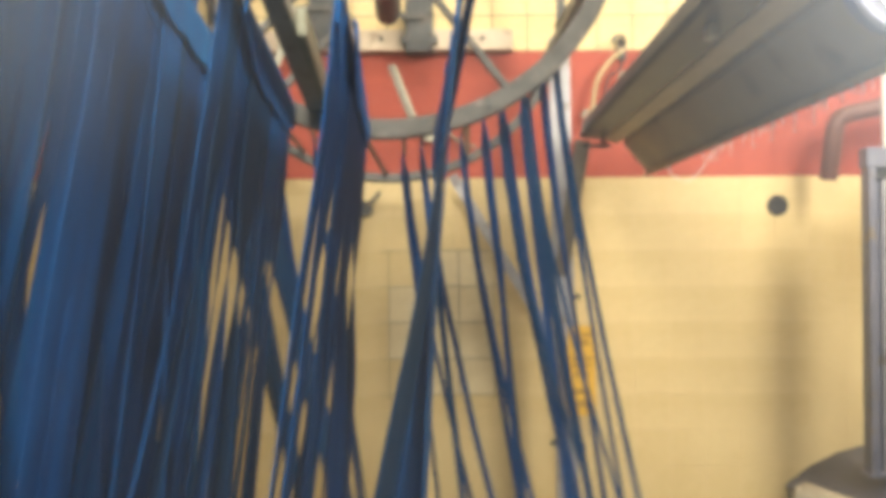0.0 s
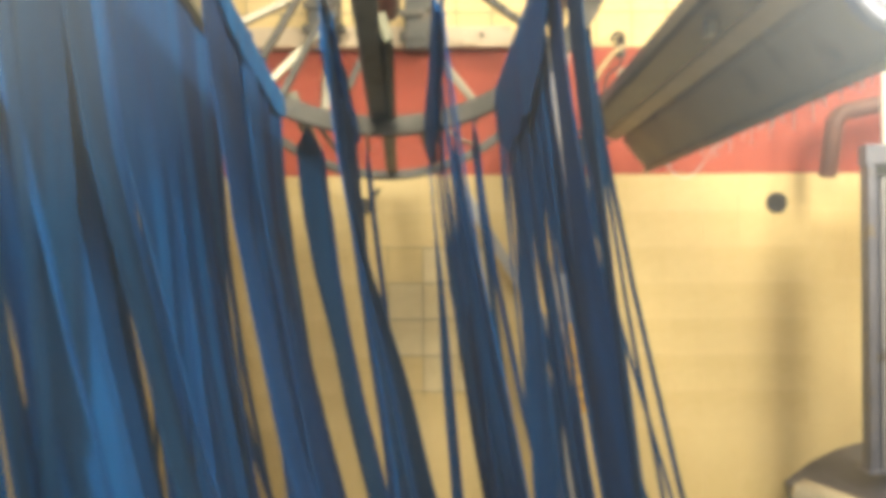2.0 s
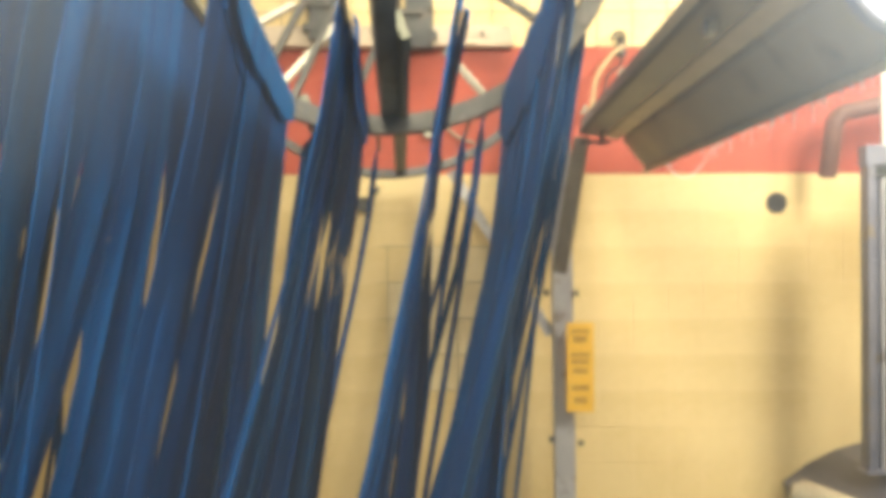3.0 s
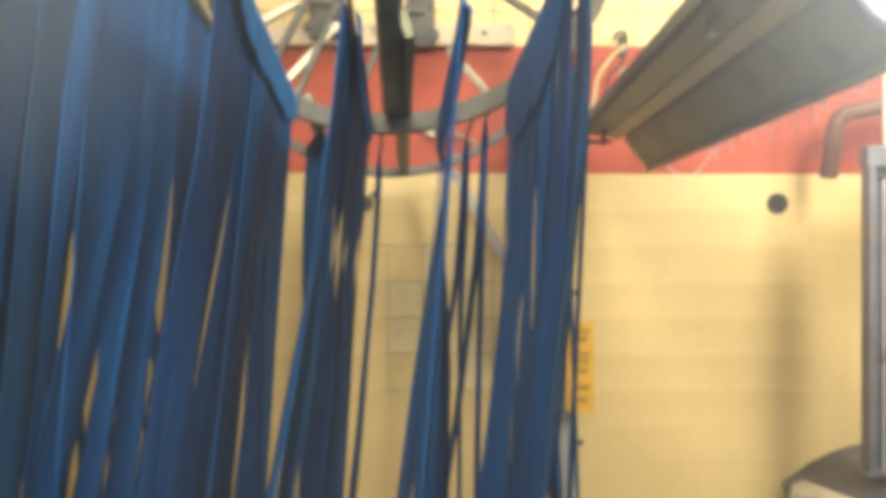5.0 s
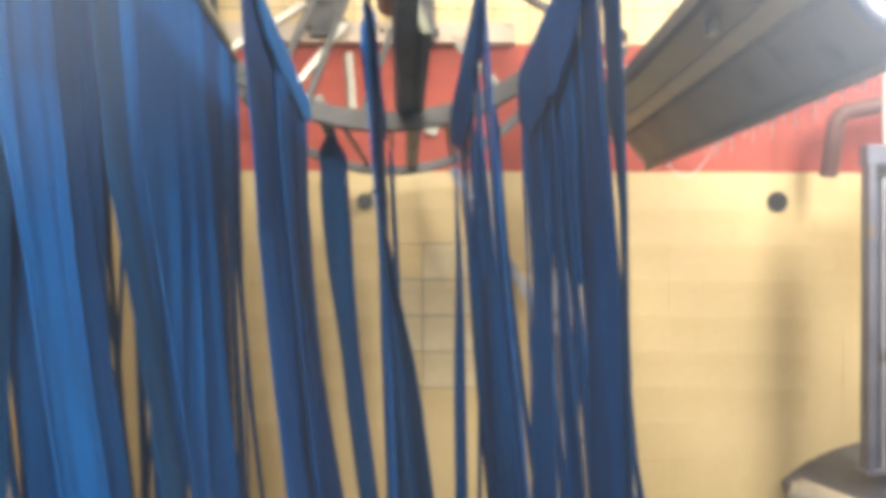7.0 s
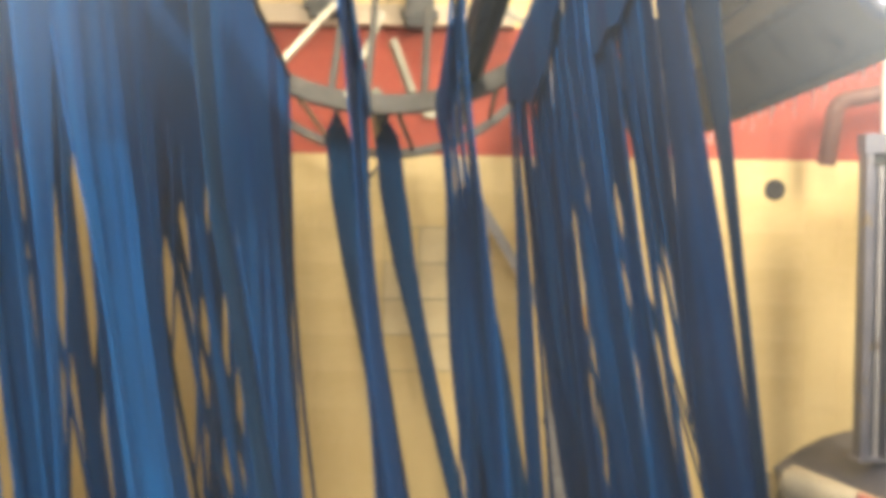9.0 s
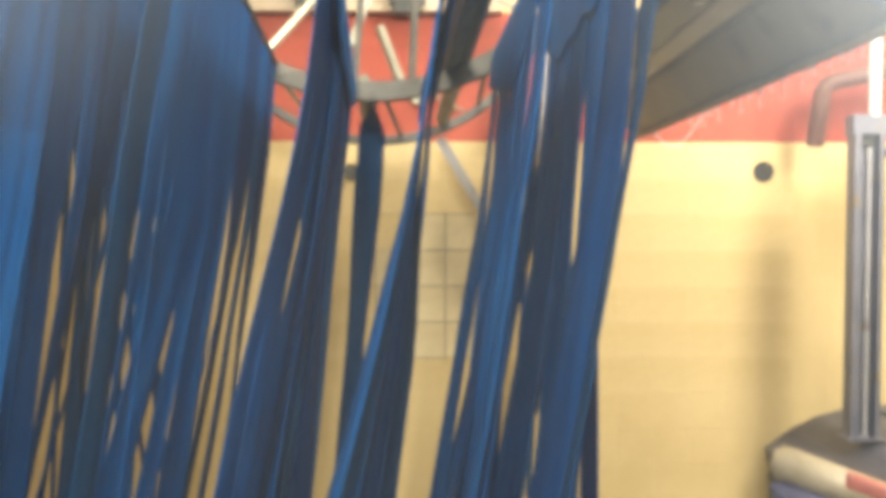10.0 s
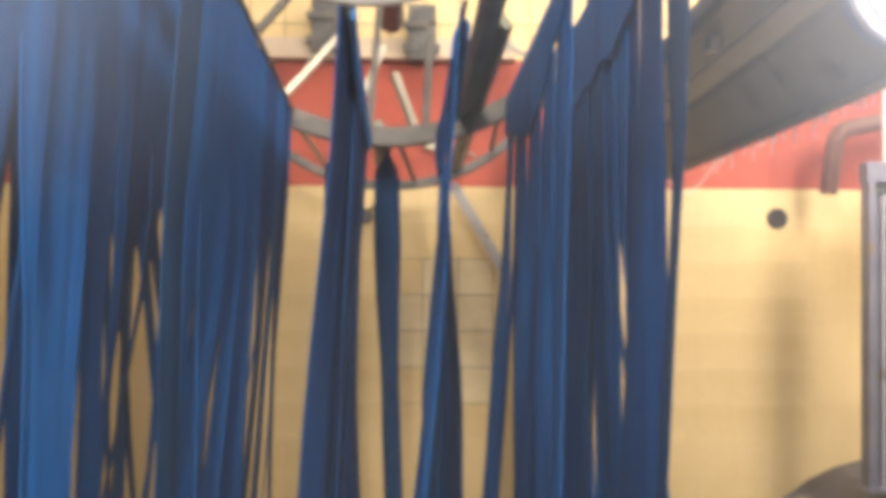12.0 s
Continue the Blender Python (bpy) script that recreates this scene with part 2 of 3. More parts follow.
def sheet_mesh(bm, fn, nu, nv, thick, cut=None):
    """A cloth of some thickness over fn(u, v) -> (place, normal). cut(u, v): where that point lies in the uncut cloth."""
    rest = bm.verts.layers.float_vector.new("rest")
    front, back = [], []
    for j in range(nv + 1):
        for i in range(nu + 1):
            p, nrm = fn(i / nu, j / nv)
            for row, side in ((front, 1), (back, -1)):
                v = bm.verts.new(p + nrm * thick / 2 * side)
                v[rest] = cut(i / nu, j / nv) if cut else p
                row.append(v)
    w = nu + 1
    for j in range(nv):
        for i in range(nu):
            a, b, c, d = j * w + i, j * w + i + 1, (j + 1) * w + i + 1, (j + 1) * w + i
            bm.faces.new((front[a], front[b], front[c], front[d]))
            bm.faces.new((back[d], back[c], back[b], back[a]))
    rim = [i for i in range(w)] + [j * w + nu for j in range(1, nv + 1)] + [nv * w + i for i in range(nu - 1, -1, -1)] + [j * w for j in range(nv - 1, 0, -1)]
    for a, b in zip(rim, rim[1:] + rim[:1]):
        ring = []
        for v in (front[b], front[a], back[a], back[b]):
            ring.append(bm.verts.new(v.co))
            ring[-1][rest] = v[rest]
        bm.faces.new(ring)
    return bm


# ---- the bay ----
FLOOR_Z = -0.2
WALL_D = 2.7
WALL_Y = WALL_D * DEEP
TILE, TILE_H = 0.2062, 0.2118
PX = WALL_D / LENS
TOP_RED, LOW_RED = EYE_Z + (441 - 81) * PX, EYE_Z + (441 - 306) * PX


def slab(name, lo, hi, material, label, category):
    bm = bmesh.new()
    c = [(a + b) / 2 for a, b in zip(lo, hi)]
    box(bm, *[b - a for a, b in zip(lo, hi)], Matrix.Translation(c), 0)
    ob = link(name, bm, material)
    return tagged(ob, label, category, kind="structure")


wall_north = slab("wall_north", (-4.2, WALL_Y + 0.0015, FLOOR_Z), (4.6, WALL_Y + 0.22, 4.3), M["grout"], "cream tiled wall with a red tiled band and grey joints", "wall")
PALE_X, PALE_Z = at(780, 0, WALL_D).x, at(0, 565, WALL_D).z
for joint, lo, hi, mat in (("wall_joints", (-4.2, LOW_RED), (4.6, TOP_RED), "grout_red"), ("wall_joints", (-4.2, TOP_RED), (4.6, 4.28), "grout_brown"),
                           ("wall_joints", (PALE_X - 0.36, PALE_Z - 0.45), (PALE_X + 0.36, PALE_Z + 0.45), "grout_brown")):
    bm = bmesh.new()
    box(bm, hi[0] - lo[0], 0.02, hi[1] - lo[1], Matrix.Translation(((lo[0] + hi[0]) / 2, WALL_Y + 0.0105, (lo[1] + hi[1]) / 2)), 0)
    ob = link(joint, bm, M[mat])
    ob.parent = wall_north
slab("wall_south", (-4.2, -5.2, FLOOR_Z), (4.6, -5.0, 4.3), M["plaster"], "cream painted block wall behind the car", "wall")
slab("wall_west", (-4.4, -5.2, FLOOR_Z), (-4.2, WALL_Y + 0.22, 4.3), M["plaster"], "cream painted block side wall", "wall")
slab("wall_east", (4.6, -5.2, FLOOR_Z), (4.8, WALL_Y + 0.22, 4.3), M["plaster"], "cream painted block side wall", "wall")
slab("ceiling", (-4.4, -5.2, 4.3), (4.8, WALL_Y + 0.22, 4.45), M["ceiling"], "off-white painted ceiling of the wash bay", "ceiling")
slab("floor", (-4.4, -5.2, FLOOR_Z - 0.1), (4.8, WALL_Y + 0.22, FLOOR_Z), M["concrete"], "wet grey concrete floor of the wash bay", "floor")

# ---- the rotor and its hanging cloth ----
AXIS = Vector((-0.0475, 1, -0.088)).normalized()
SIDE = AXIS.cross(Vector((0, 0, 1))).normalized()
LIFT = SIDE.cross(AXIS).normalized()
R = 0.95
HUB = at(680, 219, 1.8) + LIFT * R
PITCH = 18.6
BACK = 1.17                        # from the front hoop to the back hoop

# how far the rotor has turned, in slots
SLOTS = [(0, 0.0), (0.4, 0.14), (0.8, 0.27), (1.0, 0.36), (1.2, 0.53), (1.5, 0.66), (1.9, 0.80), (2.2, 0.92), (2.5, 1.0), (3.2, 1.0),
         (4.8, 1.02), (5.5, 1.04), (6.7, 1.06), (7.1, 1.25), (7.7, 1.8), (8.3, 2.02), (9.5, 2.0), (12.0, 2.0)]
# sideways lean of the hanging cloth (dx/dz)
LEAN = [(-0.5, -0.08), (0, -0.18), (0.4, -0.26), (0.8, -0.25), (1.0, -0.19), (1.1, -0.08), (1.2, 0.06), (1.3, 0.15), (1.4, 0.25), (1.5, 0.33), (1.65, 0.33),
        (2.0, 0.17), (2.5, -0.05), (2.8, -0.19), (3.0, -0.23), (3.2, -0.19), (4.0, 0.08), (4.8, -0.02), (5.0, -0.07), (5.2, -0.12), (5.5, -0.14), (5.8, -0.07), (6.0, 0.0), (6.5, 0.10), (6.8, 0.12),
        (7.3, 0.02), (7.8, -0.1), (8.3, 0.03), (8.5, 0.12), (8.6, 0.16), (8.8, 0.22), (9.0, 0.2), (9.2, 0.09), (9.4, -0.01), (9.5, -0.05), (9.6, -0.08), (9.8, -0.12), (10.0, -0.125),
        (10.3, -0.12), (10.5, -0.11), (10.6, -0.07), (10.9, 0.12), (11.2, 0.19), (11.4, 0.16), (11.7, 0.08), (12.0, 0.0)]
# how much further left the curtains on the far side of the rotor swing (dx/dz)
AHEAD = [(0, 0.0), (2.0, -0.02), (2.5, -0.08), (3.0, 0.0), (4.4, -0.05), (4.8, -0.1), (5.0, -0.1), (5.5, -0.02), (6.0, 0.0), (8.3, 0.0), (8.8, -0.08), (9.0, -0.1), (9.3, -0.08), (9.5, -0.1), (9.8, -0.1), (10.0, -0.09), (10.3, -0.03),
         (10.5, 0.0), (11.2, -0.04), (11.5, -0.12), (12.0, -0.09)]
# the short curtains behind the hoop swing back from the right at first
KICK = [(0, 0.37), (0.1, 0.29), (0.2, 0.24), (0.3, 0.2), (0.5, 0.13), (0.8, 0.0), (12.0, 0.0)]
BEATS = [0, 0.1, 0.2, 0.3, 0.4, 0.6, 0.8, 0.9, 1.0, 1.1, 1.2, 1.3, 1.4, 1.5, 1.65, 1.8, 2.0, 2.2, 2.5, 2.8, 3.0, 3.2, 3.6, 4.0, 4.4, 4.8, 5.2, 5.5, 5.8, 6.0, 6.25, 6.5, 6.8,
        7.1, 7.4, 7.8, 8.1, 8.3, 8.5, 8.65, 8.8, 9.0, 9.2, 9.4, 9.5, 9.6, 9.8, 10.0, 10.3, 10.6, 10.9, 11.2, 11.4, 11.7, 12.0]


def ease(table, t):
    t = min(max(t, table[0][0]), table[-1][0])
    return float(np.interp(t, [a for a, b in table], [b for a, b in table]))


def rim_point(theta, back=0.0, radius=R):
    a = radians(theta)
    return HUB + AXIS * back + (SIDE * math.sin(a) - LIFT * math.cos(a)) * radius


def rotor_pose(turned):
    base = Matrix((SIDE, AXIS, LIFT)).transposed().to_4x4()
    return Matrix.Translation(HUB) @ base @ pose(0, 0, 0, 0, -turned, 0)


def build_rotor():
    """The slowly turning frame: two hoops, a shaft, spokes, cross rods and cloth-carrying bars."""
    rotor = tagged(empty("cloth_rotor"), "galvanised steel rotor of two hoops carrying hanging blue cloth", "car wash machine")
    rotor.matrix_world = rotor_pose(0)

    def rim(theta, y, radius):
        a = radians(theta)
        return Vector((radius * math.sin(a), y, -radius * math.cos(a)))

    part("hoop", hoop(bmesh.new(), R, 0.078, 0.03), M["steel"], rotor, "grey flat steel hoop")
    part("hoop", hoop(bmesh.new(), R * 0.985, 0.046, 0.03, BACK), M["steel_dark"], rotor, "dark steel back hoop")
    part("hoop", hoop(bmesh.new(), R * 0.30, 0.05, 0.03, 0.05), M["steel_dark"], rotor, "dark steel inner hoop")
    part("shaft", rod(bmesh.new(), (0, -0.55, 0), (0, BACK + 0.1, 0), 0.07, 24), M["steel_dark"], rotor)
    for a, ra, b, rb, mat in ((-38.0, 0.60, -46.1, 0.985, "steel_bright"), (-56.6, 0.60, -64.7, 0.985, "steel_bright"), (-19.4, 0.60, -27.5, 0.985, "steel"),
                              (2.7, 0.72, 7.1, 0.96, "steel_bright"), (-41.2, 0.30, -41.2, 0.97, "steel"), (-34.5, 0.72, -30.1, 0.96, "steel_bright"), (21.3, 0.30, 32.0, 0.97, "steel"),
                              (-62, 0.31, -50, 0.97, "steel"), (-90, 0.31, -80, 0.97, "steel"),
                              (60, 0.31, 68, 0.97, "steel"), (100, 0.31, 112, 0.97, "steel"), (140, 0.31, 150, 0.97, "steel"), (180, 0.31, 190, 0.97, "steel"), (-140, 0.31, -130, 0.97, "steel")):
        part("spoke", bar(bmesh.new(), rim(a, 0.03, R * ra), rim(b, 0.0, R * rb), 0.036, 0.028), M[mat], rotor, "bright zinc-plated spoke" if mat == "steel_bright" else "")
    for k in range(12):
        th = -150 + k * 28
        part("cross_rod", rod(bmesh.new(), rim(th + 3, 0.03, R * 0.97), rim(th + 9, BACK - 0.02, R * 0.96), 0.011, 10), M["steel_bright"] if k % 3 == 0 else M["steel"], rotor)
    for th in (-17.2, -70, 95):
        part("carrier_bar", bar(bmesh.new(), rim(th, 0.03, R * 0.94), rim(th, -1.33, R * 0.94), 0.064, 0.05, 0.008), M["bar_grey"], rotor, "olive-grey grimy carrier bar")
        part("carrier_plate", bar(bmesh.new(), rim(th + 3.2, 0.03, R * 0.93), rim(th + 3.2, -0.95, R * 0.93), 0.03, 0.09, 0.006), M["olive"], rotor, "olive painted plate")
    for th in (-39.0, -14.5, 70):
        part("cross_bar", bar(bmesh.new(), rim(th, 0.03, R * 0.95), rim(th, BACK - 0.02, R * 0.95), 0.05, 0.055, 0.006), M["bar_grey"], rotor, "olive-grey cross bar")
    for th in (-58, -37, -13, 26, 70, 120):
        part("bolt", rod(bmesh.new(), rim(th, -0.012, R), rim(th, -0.03, R), 0.011, 6), M["steel_dark"], rotor)
    return rotor


CUTS = (0.0, 0.13, 0.28, 0.55, 1.0)     # where a strip's pieces meet, as shares of its length
UNCUT = 0.42                            # metres of cloth above the slits


def ribbon_pieces(total, w0, w1, rng, yaw, twist, fold, s_mid, curl, turned_at_top):
    """One hanging cloth strip in four pieces that meet end to end: flat felt above the slit, free to turn and curl below."""
    ph, amp = rng.uniform(0, 6.28), rng.uniform(0.002, 0.012) * curl
    cup, edge, key = rng.uniform(-0.07, 0.09) * curl, rng.uniform(3, 6), rng.uniform(0, 50)

    def place(u, g):
        free = min(max((g - UNCUT / total) / 0.24, 0.0), 1.0)
        w = (w0 + (w1 - w0) * free) * (1 + 0.04 * free * math.sin(edge * 2 * g + ph))
        s = (u - 0.5) * w
        a = yaw * (min(1, g * 30) if turned_at_top else free) + twist * free * g
        off = cup * w * ((2 * u - 1) ** 2 - 0.4) * free + amp * math.sin(5.5 * g + ph) * free + fold(s_mid - s, g)
        return (Vector((off * math.cos(a) - s * math.sin(a), s * math.cos(a) + off * math.sin(a), -total * g)),
                Vector((math.cos(a), math.sin(a), 0)))

    made = []
    for k in range(4):
        g0, g1 = CUTS[k] - (0.004 if k else 0), CUTS[k + 1]

        def fn(u, v, g0=g0, g1=g1, z=total * CUTS[k]):
            p, nrm = place(u, g0 + v * (g1 - g0))
            return p + Vector((0, 0, z)), nrm

        made.append(sheet_mesh(bmesh.new(), fn, 4, (3, 3, 5, 7)[k], 0.003, lambda u, v, g0=g0, g1=g1: Vector((key, u * w0, -total * (g0 + v * (g1 - g0))))))
    return made


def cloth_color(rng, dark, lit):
    """Felt from the same bolt; the dark share has shade put into its colour."""
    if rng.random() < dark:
        return SHADE_NAVIES[rng.randrange(2)]
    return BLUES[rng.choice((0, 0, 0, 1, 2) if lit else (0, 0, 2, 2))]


def build_curtain(rng, length, strips, tall, label, dark=0.35, flaps=True, spread=16, reach=0.0, layers=2, yaw0=0.0, top_width=1.02, turn=0.0):
    """A felt curtain on one carrier bar, slit into strips below its uncut top. Local origin: the far end of the bar. Returns the thing and its swinging pieces."""
    thing = tagged(empty("cloth_curtain"), label, "car wash curtain", "hanging wash curtains")
    along = -AXIS
    part("rail", rod(bmesh.new(), along * -0.01, along * (max(length, reach) + 0.02), 0.007, 12), M["steel_dark"], thing, "thin dark hanging rail")
    swings = []

    def flap_fn(drop, phase, out, s1):
        def fn(u, v):
            s = u * s1
            wave = 0.004 * math.sin(5 * u + phase) * v
            low = drop * (0.3 + 0.7 * math.sin(3.1 * min(1, 0.12 + 0.88 * u))) * (1 + 0.10 * math.sin(9 * u + phase) + 0.04 * math.sin(31 * u + 2 * phase))
            drape = out * min(1, 0.3 + 3 * v)
            return along * s + Vector((drape + wave, 0, 0.012 - low * v)), Vector((1, 0, 0))
        return fn

    if flaps:
        for out in (0.018, -0.018):
            bm = sheet_mesh(bmesh.new(), flap_fn(rng.uniform(0.24, 0.36) if out < 0 else rng.uniform(0.12, 0.2), rng.uniform(0, 6), out, length * rng.uniform(0.7, 1.0)), 24, 6, 0.007)
            ob = part("flap", bm, BLUES[rng.randrange(2)], thing, "", True)
            swings.append((ob, [], Vector(), 1.0, 0, 0, 0, 0, 0, 0.9))
    narrow = yaw0 > 0
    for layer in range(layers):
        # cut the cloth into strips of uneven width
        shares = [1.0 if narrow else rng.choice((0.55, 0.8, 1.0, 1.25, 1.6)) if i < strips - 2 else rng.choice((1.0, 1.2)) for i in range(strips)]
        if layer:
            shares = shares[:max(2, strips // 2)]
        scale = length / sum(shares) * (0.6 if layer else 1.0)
        f1, f2, f3 = rng.uniform(0, 6.28), rng.uniform(3, 5), rng.uniform(0.004, 0.010)

        def fold(s, g, f1=f1, f2=f2, f3=0.0 if narrow else f3):
            return f3 * math.sin(f2 * s + f1) * min(1, 5 * g)

        # the second layer hangs at the far end; its navy paints in the shade there
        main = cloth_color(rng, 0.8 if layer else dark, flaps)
        at_s, clump = (0.08 if layer else 0.0), (0.0, 0.0, 1.0)
        for i, share in enumerate(shares):
            pitch = share * scale
            s = at_s + pitch / 2
            at_s += pitch
            if i % 3 == 0 or rng.random() < 0.3:
                clump = (rng.gauss(0, 0.035), rng.gauss(0, 0.05), rng.uniform(0.9, 1.08))
            cords = rng.choice((2, 3)) if share <= 0.8 and not narrow and i < strips - 4 and rng.random() < 0.2 else 1
            total = tall * rng.uniform(0.94, 1.05)
            for c in range(cords):
                w0 = pitch / cords * top_width
                w1 = w0 * ((rng.uniform(0.70, 0.96) if flaps else rng.uniform(0.42, 0.78) if tall < 2.55 else rng.uniform(0.3, 0.6)) * (1 if cords == 1 else 0.6) if not narrow else rng.uniform(0.55, 0.95))
                sc = s + pitch * ((c + 0.5) / cords - 0.5)
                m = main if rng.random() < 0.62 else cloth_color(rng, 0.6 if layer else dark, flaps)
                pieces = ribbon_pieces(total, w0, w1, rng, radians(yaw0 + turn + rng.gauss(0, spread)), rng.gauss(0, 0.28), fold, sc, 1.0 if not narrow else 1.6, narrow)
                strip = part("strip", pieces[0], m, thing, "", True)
                lower = [part("strip_piece", bm, m, strip, "", True) for bm in pieces[1:]]
                side = 0.008 * (layer * 2 - 1) + 0.0016 * (-1) ** (i + c)
                swings.append((strip, lower, along * sc + Vector((side, 0, -0.002)), clump[2] * rng.uniform(0.96, 1.04), total,
                               0.0 if not narrow else rng.gauss(0, 0.012), clump[0] * (1 if flaps else 1.6) + rng.gauss(0, 0.026 if flaps else 0.04), rng.uniform(0.0, 0.14), clump[1] + rng.gauss(0, 0.03), 1.0 if narrow else 0.66 + 0.46 * sc / length))
    return thing, swings


def swing_curtain(theta0, back, sway, thing, swings):
    """Keys the curtain along the rim and lets its strips swing, their ends lagging."""
    walk(thing, [(t, Matrix.Translation(rim_point(theta0 + PITCH * ease(SLOTS, t), back, R * 0.97))) for t in BEATS])
    left = 0.0 if back else min(max((14 - theta0) / 55, 0.0), 1.0)
    for ob, lower, place, gain, total, bias, splay, lag, fore, held in swings:
        rows = [[] for k in range(4)]
        for t in BEATS:
            turns = []
            for k, share in enumerate((0.62, 0.86, 1.0, 1.1)):
                loose = (0.0, 0.25, 0.75, 1.0)[k]     # the uncut top swings as one cloth
                lean = held * (1 + (gain - 1) * loose) * share * sway * (ease(LEAN, t - lag * loose) + left * ease(AHEAD, t) + (ease(KICK, t) if back else 0)) + bias + splay * loose
                turns.append(Matrix.Rotation(-math.atan(lean), 4, "Y") @ Matrix.Rotation(fore * loose, 4, "X"))
            first = Matrix.Translation(place) @ turns[0]
            rows[0].append((t, first))
            foot = first
            for k in range(1, 4):
                foot = foot @ Matrix.Translation((0, 0, -total * (CUTS[k] - CUTS[k - 1])))
                foot = Matrix.Translation(foot.translation) @ turns[k]
                rows[k].append((t, first.inverted() @ foot))
        walk(ob, rows[0])
        for k, piece in enumerate(lower):
            walk(piece, rows[k + 1])


rotor = build_rotor()
rng = random.Random(7)
CURTAINS = []
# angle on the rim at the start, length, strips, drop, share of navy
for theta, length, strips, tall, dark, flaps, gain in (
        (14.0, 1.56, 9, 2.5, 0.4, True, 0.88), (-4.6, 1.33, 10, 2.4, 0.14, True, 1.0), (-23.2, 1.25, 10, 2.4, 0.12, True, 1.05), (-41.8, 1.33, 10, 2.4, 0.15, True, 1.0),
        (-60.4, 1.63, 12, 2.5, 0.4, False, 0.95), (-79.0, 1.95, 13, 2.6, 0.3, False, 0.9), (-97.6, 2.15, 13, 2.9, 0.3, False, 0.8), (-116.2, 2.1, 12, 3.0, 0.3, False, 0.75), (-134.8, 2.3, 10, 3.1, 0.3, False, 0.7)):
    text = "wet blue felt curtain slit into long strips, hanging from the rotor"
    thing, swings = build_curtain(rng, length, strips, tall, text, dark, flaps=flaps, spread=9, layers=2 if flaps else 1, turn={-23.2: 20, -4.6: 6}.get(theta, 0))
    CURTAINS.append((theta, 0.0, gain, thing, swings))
# short curtains behind the front hoop, nearly all in the shade-dark felt
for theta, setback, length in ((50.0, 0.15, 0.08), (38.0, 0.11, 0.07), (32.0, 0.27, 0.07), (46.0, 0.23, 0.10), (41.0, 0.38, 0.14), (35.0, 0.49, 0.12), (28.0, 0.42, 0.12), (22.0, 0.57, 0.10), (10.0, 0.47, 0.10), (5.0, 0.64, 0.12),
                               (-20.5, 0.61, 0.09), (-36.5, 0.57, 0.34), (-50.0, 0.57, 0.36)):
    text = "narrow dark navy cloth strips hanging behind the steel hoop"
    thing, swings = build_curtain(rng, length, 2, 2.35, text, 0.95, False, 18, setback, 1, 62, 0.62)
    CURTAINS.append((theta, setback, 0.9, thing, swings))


# ---- trough on the right ----
def prism(bm, section, run):
    """A section (list of places) drawn out along run."""
    a = [bm.verts.new(p) for p in section]
    b = [bm.verts.new(p + run) for p in section]
    bm.faces.new(a)
    bm.faces.new(b[::-1])
    for i in range(len(a)):
        j = (i + 1) % len(a)
        bm.faces.new((a[i], a[j], b[j], b[i]))
    bmesh.ops.recalc_face_normals(bm, faces=bm.faces)
    bmesh.ops.bevel(bm, geom=bm.edges[:], offset=0.004, segments=2, affect="EDGES")
    return bm


